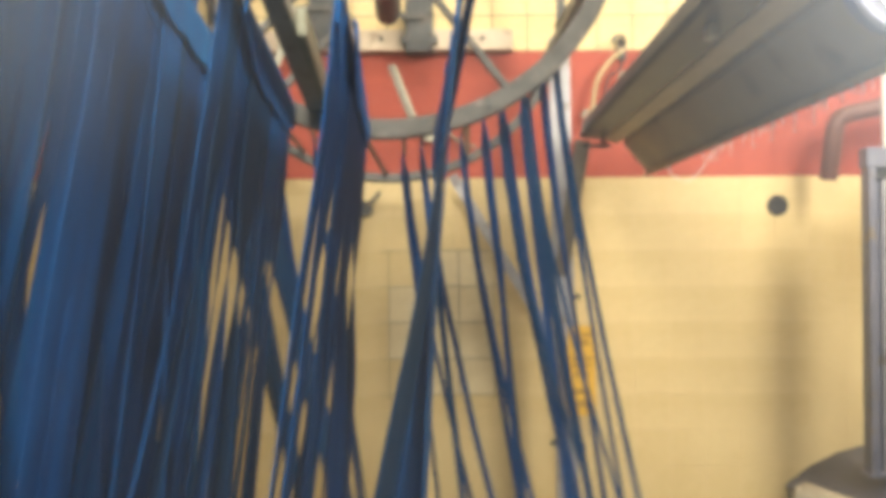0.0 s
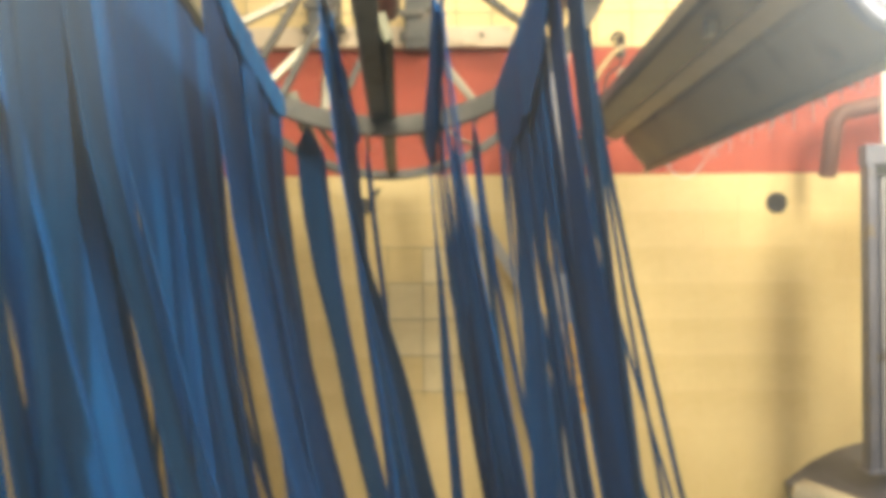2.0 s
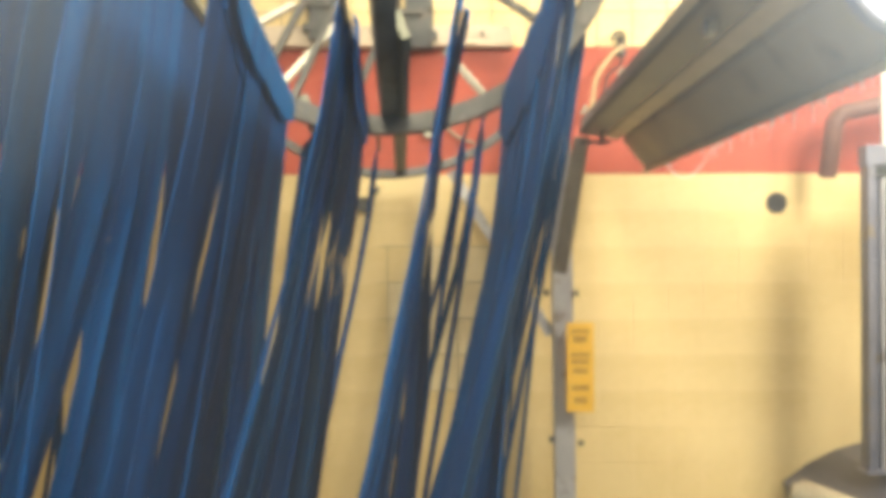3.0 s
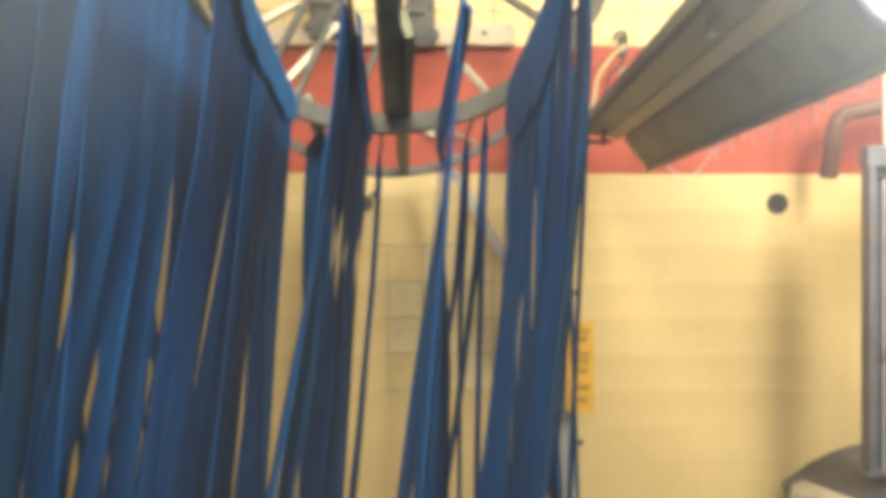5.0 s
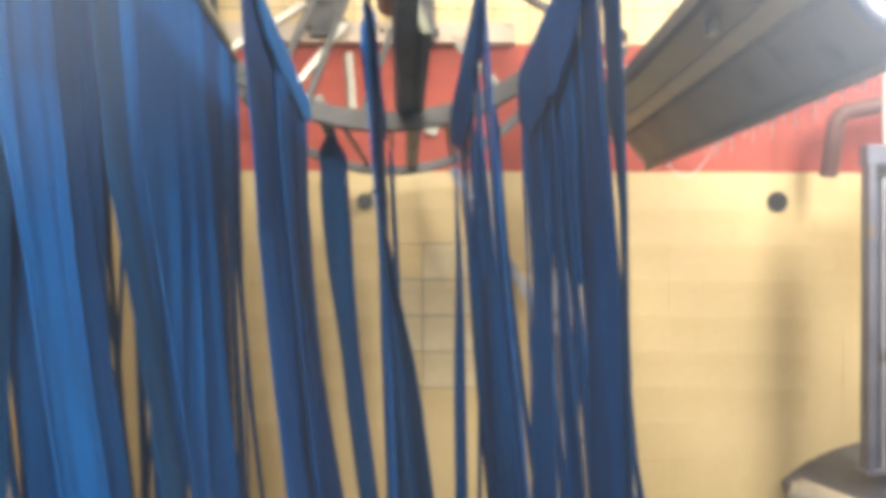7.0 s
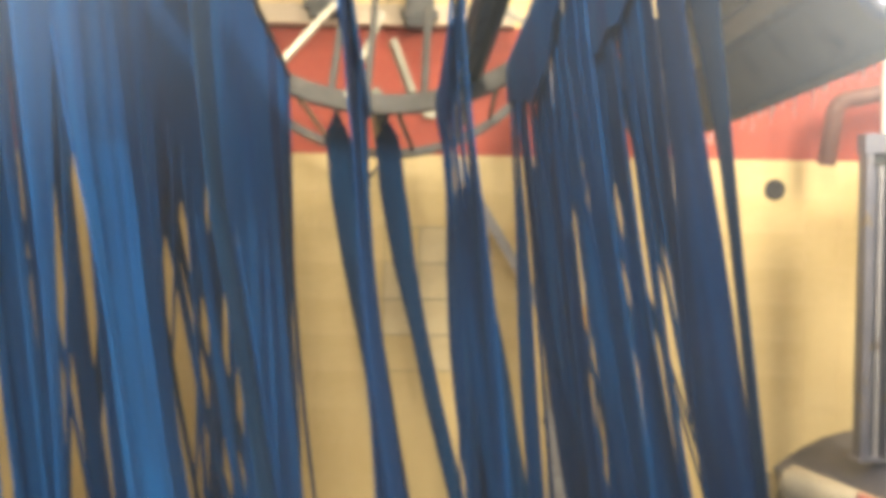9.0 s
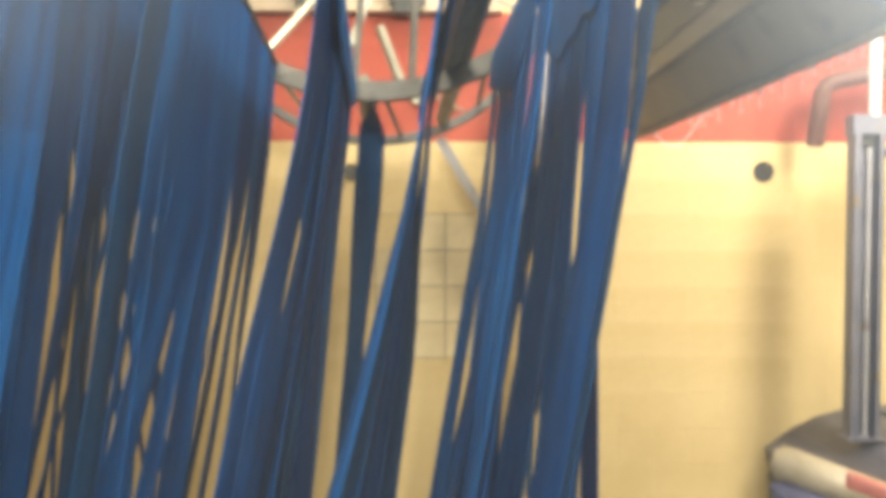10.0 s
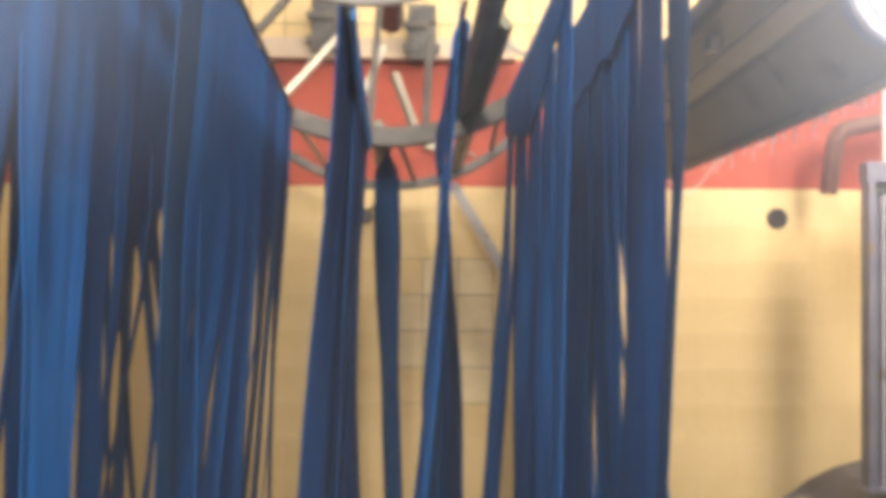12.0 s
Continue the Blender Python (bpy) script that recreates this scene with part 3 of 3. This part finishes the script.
def build_trough():
    d = 2.4
    run = Vector((0.0665, DEEP, 0.009)) * -1.72
    thing = tagged(empty("overhead_trough"), "brown sheet-metal trough with a dark channel, dripping along its edge", "machine housing")

    def length_of(name, corners, depth, mat, label=""):
        part(name, prism(bmesh.new(), [at(u, v, depth) for u, v in corners], run), M[mat], thing, label)

    length_of("casing", ((1146, 298), (1104, 248), (1108, 205), (1190, 200), (1170, 283)), d, "brown", "brown weathered casing")
    length_of("lip", ((1094, 247), (1071, 240), (1075, 226), (1100, 230)), d + 0.02, "tan", "tan painted lip")
    length_of("channel", ((1068, 241), (1027, 237), (1030, 208), (1072, 208)), d + 0.04, "channel", "dark violet-grey channel")
    length_of("channel_edge", ((1030, 234), (1025, 233), (1026, 226), (1031, 226)), d + 0.03, "steel", "thin steel channel edge")
    length_of("edge_strip", ((1160, 297), (1141, 306), (1138, 299), (1157, 289)), d - 0.01, "tan", "thin tan edge strip")
    length_of("drip_rail", ((1174, 290), (1161, 298), (1159, 291), (1170, 283)), d - 0.005, "steel_dark", "dark wet drip rail")
    part("end_bracket", box(bmesh.new(), 0.16, 0.02, 0.02, Matrix.Translation(at(1055, 250, 2.36)), 0.003), M["steel"], thing)
    part("hanger_rod", rod(bmesh.new(), at(1068, 255, 2.34), at(1068, 165, 2.34), 0.012), M["steel"], thing)
    part("clamp", box(bmesh.new(), 0.03, 0.06, 0.16, Matrix.Translation(at(1260, 8, 1.2)), 0.008), M["steel_bright"], thing, "steel clamp")
    part("clamp", box(bmesh.new(), 0.03, 0.03, 0.04, Matrix.Translation(at(1356, 42, 1.2)), 0.006), M["steel_bright"], thing)
    part("wire_loop", hose(bmesh.new(), [at(1186, 286, 2.2), at(1192, 304, 2.2), at(1215, 313, 2.2), at(1236, 300, 2.2), at(1262, 262, 2.2)], 0.0022), M["white"], thing, "thin pale wire loop")
    r2 = random.Random(3)
    for i in range(64):
        s = r2.uniform(0.03, 0.78) if i < 30 else r2.gauss(0.55, 0.12)
        p = at(1168, 295, d - 0.005) + run * min(s, 0.8)
        bm = bmesh.new()
        # opaque white paints the water's glint into drips and beads
        if i % 3:
            rod(bm, p, p - Vector((0, 0, r2.choice((0.012, 0.018, 0.025, 0.03, 0.06)))), 0.0024, 6, 0.0012)
            part("drip", bm, M["white"], thing)
        else:
            r = r2.uniform(0.003, 0.0055)
            bmesh.ops.create_icosphere(bm, subdivisions=1, radius=r, matrix=Matrix.Translation(p + Vector((0, -0.002, 0.004))))
            part("glint_bead", bm, M["white"], thing, "", True)
    return thing


build_trough()


# ---- post, brace and sign ----
def build_post():
    thing = tagged(empty("steel_post", at(997, 1000, 2.52)), "light grey painted steel post before the tiled wall", "post")
    base = thing.location
    bm = bmesh.new()
    lo, hi = at(1002, 1000, 2.52), at(990, 60, 2.52)
    bar(bm, Vector((lo.x, lo.y, FLOOR_Z)) - base, hi - base, 0.07, 0.112, 0.006)
    part("column", bm, M["post"], thing)
    part("brace", bar(bmesh.new(), at(975, 590, 2.53) - base, at(800, 300, 2.55) - base, 0.03, 0.055, 0.005), M["post"], thing)
    part("strap", bar(bmesh.new(), at(992, 480, 2.46) - base, at(1032, 240, 2.42) - base, 0.02, 0.085, 0.003), M["pipe_grey"], thing, "grey-brown slanting strap")
    for u, v in ((968, 516), (1020, 517), (1028, 782), (976, 775)):
        part("bolt", rod(bmesh.new(), at(u, v, 2.53) - base, at(u, v, 2.49) - base, 0.018, 8), M["steel_dark"], thing)
    return thing


build_post()


def build_sign():
    d = 2.46
    c = at(1027, 648, d)
    thing = tagged(empty("warning_sign", c), "amber warning sign with rows of small brown print on a post", "sign")
    w, h = 48 / LENS * d, 158 / LENS * d
    part("plate", box(bmesh.new(), w, 0.008, h, Matrix(), 0.003), M["sign"], thing)
    for z, ww, hh in ((64, 34, 7), (50, 24, 12), (22, 34, 8), (10, 32, 8), (-6, 26, 10), (-36, 32, 10), (-58, 24, 12)):
        part("print_row", box(bmesh.new(), ww / LENS * d, 0.002, hh / LENS * d, Matrix.Translation((0, -0.0055, z / LENS * d)), 0), M["ink"], thing)
    return thing


build_sign()


# ---- door-like frame, cover and pads on the right ----
def build_frame():
    d = 2.3
    c = at(1545, 900, d)
    thing = tagged(empty("pipe_gantry", c), "blue-grey painted steel gantry with a white pipe above", "gantry")
    x0, x1 = at(1519, 0, d + 0.03).x, at(1572, 0, d + 0.03).x
    z0, z1 = at(0, 830, d).z, at(0, 258, d).z
    w, y = x1 - x0, d * DEEP
    mid = (x0 + x1) / 2

    def piece(name, lo, hi, mat, label=""):
        bm = bmesh.new()
        cc = Vector([(a + b) / 2 for a, b in zip(lo, hi)]) - c
        box(bm, *[b - a for a, b in zip(lo, hi)], Matrix.Translation(cc), 0.006)
        part(name, bm, mat, thing, label)

    for off in (0.0, 1.05):
        piece("upright_web", (x0 + off + 0.012, y + 0.005, z0), (x0 + off + w - 0.012, y + 0.03, z1 - 0.1), M["frame"])
        piece("upright_flange", (x0 + off, y - 0.06, z0), (x0 + off + 0.034, y + 0.03, z1 - 0.098), M["frame"])
        piece("upright_flange", (x0 + off + w - 0.026, y - 0.06, z0), (x0 + off + w, y + 0.03, z1 - 0.098), M["frame"])
        piece("foot_plate", (x0 + off - 0.02, y - 0.08, z0 - 0.012), (x0 + off + w + 0.02, y + 0.05, z0), M["frame"])
    part("conduit", rod(bmesh.new(), Vector((x0 + w * 0.62, y - 0.012, z0)) - c, Vector((x0 + w * 0.62, y - 0.012, z1 - 0.16)) - c, 0.014, 12), M["post"], thing, "pale grey conduit")
    piece("notch_plate", (x0 + 0.045, y - 0.03, z1 - 0.155), (x0 + w - 0.04, y - 0.012, z1 - 0.1), M["steel_dark"], "dark bracket plate")
    part("bolt", rod(bmesh.new(), Vector((x1, y - 0.03, z0 + 0.12)) - c, Vector((x1 + 0.045, y - 0.03, z0 + 0.12)) - c, 0.014, 8), M["steel_dark"], thing)
    part("cable_clip", box(bmesh.new(), 0.03, 0.03, 0.05, Matrix.Translation(Vector((x1 + 0.02, y - 0.03, z1 - 0.19)) - c), 0.006), M["steel_dark"], thing)
    piece("crossbeam", (x0 - 0.01, y - 0.06, z1 - 0.1), (x0 + 1.14, y + 0.035, z1), M["frame"])
    part("pipe", rod(bmesh.new(), at(1572, 258, d - 0.02) - c, at(1572, -260, d - 0.02) - c, 0.026, 16), M["white"], thing, "white plastic pipe")
    part("elbow", hose(bmesh.new(), [at(1640, 165, 2.5) - c, at(1545, 188, 2.52) - c, at(1500, 198, 2.53) - c, at(1482, 212, 2.53) - c, at(1476, 240, 2.53) - c, at(1466, 312, 2.56) - c], 0.048, 14), M["tube_red"], thing, "dark red-brown bent tube")
    part("cable", hose(bmesh.new(), [at(1590, 300, d) - c, at(1575, 330, d) - c, at(1590, 380, d) - c], 0.008), M["rubber"], thing)
    return thing


build_frame()


def build_cover():
    d, e = 2.02, 2.64
    pts = [at(1375, 845, e), at(1420, 812, e), at(1465, 790, e), at(1530, 772, e), at(1800, 762, e)]
    c = Vector((pts[2].x, d * DEEP, FLOOR_Z))
    thing = tagged(empty("machine_cover", c), "dark wet plastic machine cover by the wall", "machine cover")

    def shell(name, drop, floor_z, y0, run, mat, label=""):
        section = [Vector((p.x, y0, p.z - drop)) for p in pts] + [Vector((pts[-1].x, y0, floor_z)), Vector((pts[0].x + 0.03, y0, floor_z))]
        bm = prism(bmesh.new(), [p - c for p in section], Vector((0, run, 0)))
        part(name, bm, mat, thing, label)

    shell("hood", 0.0, pts[0].z - 0.12, d * DEEP, 1.1, M["base"], "dark rounded hood")
    shell("skirt", 0.13, FLOOR_Z, d * DEEP + 0.02, 1.02, M["rubber"], "black skirt")
    for k in range(3):
        q = pts[3] + Vector((0.1 + 0.12 * k, 0.15, 0.004)) - c
        part("cap", rod(bmesh.new(), q, q + Vector((0, 0, 0.02)), 0.025, 14), M["steel"], thing)
    return thing


build_cover()


def build_pads():
    d = 1.75
    start, end = at(1400, 872, d), at(1700, 985, d - 0.1)
    c = Vector((start.x, start.y, FLOOR_Z))
    thing = tagged(empty("foam_pad_stack", c), "stack of cream and grey rounded foam pads with a red band", "foam pads")
    z = 0.0
    for i in range(6):
        bm = bmesh.new()
        r = 0.066 if i == 0 else 0.042
        off = Vector((-0.012 * i, -0.012 * i, -z))
        rod(bm, start + off - c, end + off - c, r, 20)
        bmesh.ops.bevel(bm, geom=[e for e in bm.edges if any(len(f.verts) > 6 for f in e.link_faces)], offset=0.02, segments=3, affect="EDGES")
        part("pad", bm, M["foam"] if i == 0 else M["foam_grey"], thing, "cream rounded top pad" if i == 0 else "", True)
        z += r + 0.038
    a, b = start.lerp(end, 0.40) + Vector((0.01, -0.045, 0.03)), start.lerp(end, 0.85) + Vector((0.01, -0.045, 0.03))
    part("band", bar(bmesh.new(), a - c, b - c, 0.06, 0.06, 0.02), M["red_mark"], thing, "red plastic band")
    mid = start.lerp(end, 0.5) - c
    top = start.z - z - FLOOR_Z
    part("pedestal", box(bmesh.new(), 0.4, 0.3, top, Matrix.Translation(Vector((mid.x, mid.y, top / 2))), 0.02), M["base"], thing)
    return thing


build_pads()


# ---- fittings on the wall ----
def build_fittings():
    p = at(1375, 358, WALL_D)
    thing = tagged(empty("pipe_hole", p), "round pipe opening in the cream tiles, its shade painted as a dark disc", "pipe opening")
    # solid near-black disc: the opening's shade is put into its colour
    bm = bmesh.new()
    rod(bm, (0, -0.012, 0), (0, 0.004, 0), 0.055, 28)
    part("bore", bm, M["hole_shade"], thing)
    bm = hoop(bmesh.new(), 0.056, 0.012, 0.02, -0.006, 28)
    part("collar", bm, M["rubber"], thing, "black collar")

    p = at(1095, 75, WALL_D)
    hook = tagged(empty("hose_hook", p), "dark wall hook with a thin brown hose loop", "hook")
    part("hook_plate", box(bmesh.new(), 0.05, 0.03, 0.12, Matrix.Translation((0.02, -0.016, -0.02)), 0.006), M["steel_dark"], hook)
    part("hook_arm", hose(bmesh.new(), [(0.03, -0.03, 0.0), (0.015, -0.08, 0.04), (-0.03, -0.1, 0.035), (-0.05, -0.1, 0.0)], 0.011), M["steel_dark"], hook)
    part("hose", hose(bmesh.new(), [(0.02, -0.08, -0.03), (-0.06, -0.09, -0.1), (-0.14, -0.1, -0.22), (-0.17, -0.1, -0.38), (-0.2, -0.1, -0.46)], 0.013), M["tan"], hook, "thin brown hose")
    part("hose", hose(bmesh.new(), [(0.0, -0.07, -0.05), (0.0, -0.09, -0.14), (-0.07, -0.09, -0.2), (-0.1, -0.09, -0.32)], 0.008), M["rubber"], hook, "thin black hose")
    for u, v in ((1040, 186), (1105, 120)):
        part("fitting", rod(bmesh.new(), at(u, v, WALL_D - 0.1) - p, at(u - 8, v + 14, WALL_D - 0.1) - p, 0.014, 10), M["steel_bright"], hook)

    # bearing mounts that carry the rotor's shaft
    for u, v, w in ((578, 20, 58), (744, 35, 50)):
        p = at(u, v, WALL_D - 0.045)
        mount = tagged(empty("bearing_mount", p), "dark steel bearing mount bolted to the tiled wall", "bracket")
        k = 2.63 / LENS
        part("plate", box(bmesh.new(), w * k, 0.1, 100 * k, Matrix(), 0.008), M["steel_dark"], mount)
        part("flange", box(bmesh.new(), w * k * 1.3, 0.05, 14 * k, Matrix.Translation((0, -0.03, -28 * k)), 0.004), M["steel_dark"], mount)
        part("lug", box(bmesh.new(), w * k * 0.8, 0.06, 12 * k, Matrix.Translation((-0.04, -0.05, 12 * k)), 0.004), M["steel"], mount)
        for dz in (-40, -18, 20):
            part("bolt", rod(bmesh.new(), (w * k * 0.4, -0.05, dz * k), (w * k * 0.4, -0.08, dz * k), 0.017, 6), M["steel"], mount)

    # painted beam that carries the mounts
    p = at(618, 61, WALL_D - 0.02)
    beam = tagged(empty("support_beam", p), "beige painted beam along the wall carrying bearing mounts", "beam")
    k = 2.65 / LENS
    part("web", box(bmesh.new(), 590 * k, 0.075, 34 * k, Matrix(), 0.006), M["beam"], beam)
    part("flange", box(bmesh.new(), 590 * k, 0.1, 4 * k, Matrix.Translation((0, -0.012, -19 * k)), 0.003), M["beam"], beam)
    for x in (-270, 60, 240):
        part("bolt", rod(bmesh.new(), (x * k, -0.036, 0), (x * k, -0.055, 0), 0.014, 6), M["steel_dark"], beam)

    # small dark pulley block behind the hoop
    p = at(652, 350, WALL_D - 0.02)
    block = tagged(empty("pulley_block", p), "small dark pulley block with a short arm on the wall", "pulley")
    part("wheel", rod(bmesh.new(), (-0.02, -0.03, -0.03), (-0.02, 0.05, -0.03), 0.045, 18), M["steel_dark"], block)
    part("arm", bar(bmesh.new(), (-0.02, 0, -0.03), (0.07, 0, 0.07), 0.026, 0.02), M["steel_dark"], block)
    # white-grey junction clip
    p = at(763, 233, WALL_D - 0.012)
    clip = tagged(empty("junction_clip", p), "small pale metal clip with a bent wire on the red band", "clip")
    part("clip_body", box(bmesh.new(), 0.075, 0.05, 0.055, pose(0, 0, 0, 0, 14, 0), 0.008), M["steel_bright"], clip)
    part("wire", hose(bmesh.new(), [(0.02, 0, 0), (0.09, 0, 0.03), (0.16, 0, -0.02), (0.26, 0, -0.06)], 0.008), M["steel_bright"], clip)


build_fittings()


# ---- tube lights out of view, two added to brighten ----
def unseen_tube_light(place, target, sx, sy):
    m = look(place, target)
    thing = tagged(empty("unseen_tube_light"), "unseen white fluorescent batten light, lit, hung from the ceiling", "light fixture", "bay lights")
    thing.matrix_world = m
    part("housing", box(bmesh.new(), sx + 0.06, sy + 0.06, 0.05, Matrix.Translation((0, 0, 0.07)), 0.008), M["white"], thing)
    part("diffuser", box(bmesh.new(), sx, sy, 0.03, Matrix.Translation((0, 0, 0.03)), 0.006), M["tube"], thing, "lit white diffuser")
    for k in (-0.35, 0.35):
        foot = Vector((k * sx, 0, 0.09)) if sx > sy else Vector((0, k * sy, 0.09))
        head = m.inverted() @ Vector(((m @ foot).x, (m @ foot).y, 4.3))
        part("hanger", rod(bmesh.new(), foot, head, 0.012, 10), M["steel"], thing)


unseen_tube_light((2.6, 2.27, 3.75), (1.7, 5.11, 2.2), 0.7, 1.3)
unseen_tube_light((0.6, -2.27, 3.75), (0.3, 3.03, 1.2), 2.6, 0.4)
# housings of the two added lamps, for the rotor wall and the left curtains
unseen_tube_light((0.1, 4.26, 3.95), (0.1, 4.83, 1.6), 1.8, 0.12)
unseen_tube_light((-0.35, -0.28, 3.85), (-1.0, 2.27, 2.2), 0.4, 1.4)


# ---- misted windscreen before the lens ----
def build_windscreen():
    thing = tagged(empty("windscreen", (0, 0.95, EYE_Z)), "misted car windscreen with an interior mirror", "windscreen")
    pane = part("pane", box(bmesh.new(), 1.7, 0.005, 1.25, pose(0, 0, 0, 14, 0, 0), 0), M["misted"], thing, "thinly misted glass")
    pane.visible_shadow = False
    for x in (-0.82, 0.82):
        part("pillar", rod(bmesh.new(), (x, 0.15, -0.6), (x, 0.3, FLOOR_Z - EYE_Z), 0.03), M["rubber"], thing)
    bm = bmesh.new()
    p = at(648, -79, 0.42) - Vector((0, 0.95, EYE_Z))
    bmesh.ops.create_uvsphere(bm, u_segments=36, v_segments=16, radius=1, matrix=Matrix.Translation(p) @ Matrix.Diagonal((0.082, 0.012, 0.034, 1)))
    part("mirror", bm, M["white"], thing, "pale rounded mirror housing", True)
    part("mirror_stem", rod(bmesh.new(), p, p + Vector((0.0, 0.05, 0.06)), 0.008), M["rubber"], thing)


build_windscreen()


# ---- round lamp beside the trough ----
def build_bulkhead():
    c = at(1646, -84, 0.66)
    lamp = tagged(empty("bulkhead_lamp", c), "round white bulkhead lamp with a grey rim, lit", "lamp")
    bm = bmesh.new()
    bmesh.ops.create_uvsphere(bm, u_segments=32, v_segments=16, radius=1, matrix=Matrix.Diagonal((0.094, 0.03, 0.094, 1)))
    part("globe", bm, M["tube"], lamp, "lit white globe", True)
    part("rim", hoop(bmesh.new(), 0.108, 0.034, 0.03, 0.01, 48), M["frame"], lamp, "grey rim")
    part("stalk", rod(bmesh.new(), (0, 0.02, 0.1), (0, 0.02, 4.3 - c.z), 0.012), M["steel"], lamp)


build_bulkhead()


# ---- the tiles of the wall, nearest as pieces ----
def build_tiles():
    rows = []
    z = LOW_RED
    while z > FLOOR_Z:
        rows.append((z - TILE_H, z, "tile"))
        z -= TILE_H
    h = (TOP_RED - LOW_RED) / 4
    rows += [(LOW_RED + k * h, LOW_RED + (k + 1) * h, "tile_red") for k in range(4)]
    z = TOP_RED
    while z < 4.2:
        rows.append((z, z + TILE_H, "tile"))
        z += TILE_H
    x0 = at(1121, 0, WALL_D).x
    cols = range(-26, 17)
    gap = 0.0011
    rest = {"tile": bmesh.new(), "tile_red": bmesh.new()}
    shared = {}
    count = 0

    def tile_mesh(bm, c, w, hh):
        made = bmesh.ops.create_cube(bm, size=1, matrix=Matrix.Translation(c) @ Matrix.Diagonal((w, 0.012, hh, 1)))
        front = [f for f in {f for v in made["verts"] for f in v.link_faces} if f.normal.y < -0.5]
        for f in front:
            for v in f.verts:
                v.co.x += 0.0014 if v.co.x < c[0] else -0.0014
                v.co.z += 0.0014 if v.co.z < c[2] else -0.0014

    def joints_flush(z):
        """Below the red band the joints are filled almost flush; above it they are open and stained."""
        return z < TOP_RED

    rnd = random.Random(11)
    for lo, hi, kind in rows:
        for k in cols:
            cx, cz = x0 + (k + 0.5) * TILE, (lo + hi) / 2
            if cx < -4.1 or cx > 4.5:
                continue
            # a patch of paler tiles behind the rotor
            pale = kind == "tile" and abs(cx - PALE_X) < 0.31 and abs(cz - PALE_Z) < 0.44 and not (cx < PALE_X - 0.1 and abs(cz - PALE_Z) > 0.25)
            tone = "tile_pale" if pale else kind
            w, hh = (TILE, hi - lo) if not pale and joints_flush(cz) else (TILE - 0.003, hi - lo - 0.003)
            w, hh = w - 2 * gap, hh - 2 * gap
            near = -1.15 < cx < 2.1 and 0.75 < cz < 3.35 and count < 300
            y = WALL_Y + 0.004 + rnd.uniform(-0.0005, 0.0005)
            if near:
                key = (tone, round(hh, 4))
                if key not in shared:
                    bm = bmesh.new()
                    tile_mesh(bm, (0, 0, 0), w, hh)
                    me = bpy.data.meshes.new("wall_tile")
                    bm.to_mesh(me)
                    bm.free()
                    me.materials.append(M[tone])
                    shared[key] = me
                ob = new("wall_tile", shared[key])
                ob.location = (cx, y, cz)
                ob.parent = wall_north
                count += 1
            else:
                tile_mesh(rest[kind], (cx, y, cz), w, hh)
    for kind, bm in rest.items():
        ob = link("wall_tiles", bm, M[kind])
        ob.parent = wall_north
        tagged(ob, kind="stuff")


build_tiles()


def motions():
    walk(rotor, [(t, rotor_pose(PITCH * ease(SLOTS, t))) for t in BEATS])
    for theta, setback, sway, thing, swings in CURTAINS:
        swing_curtain(theta, setback, sway, thing, swings)


motions()
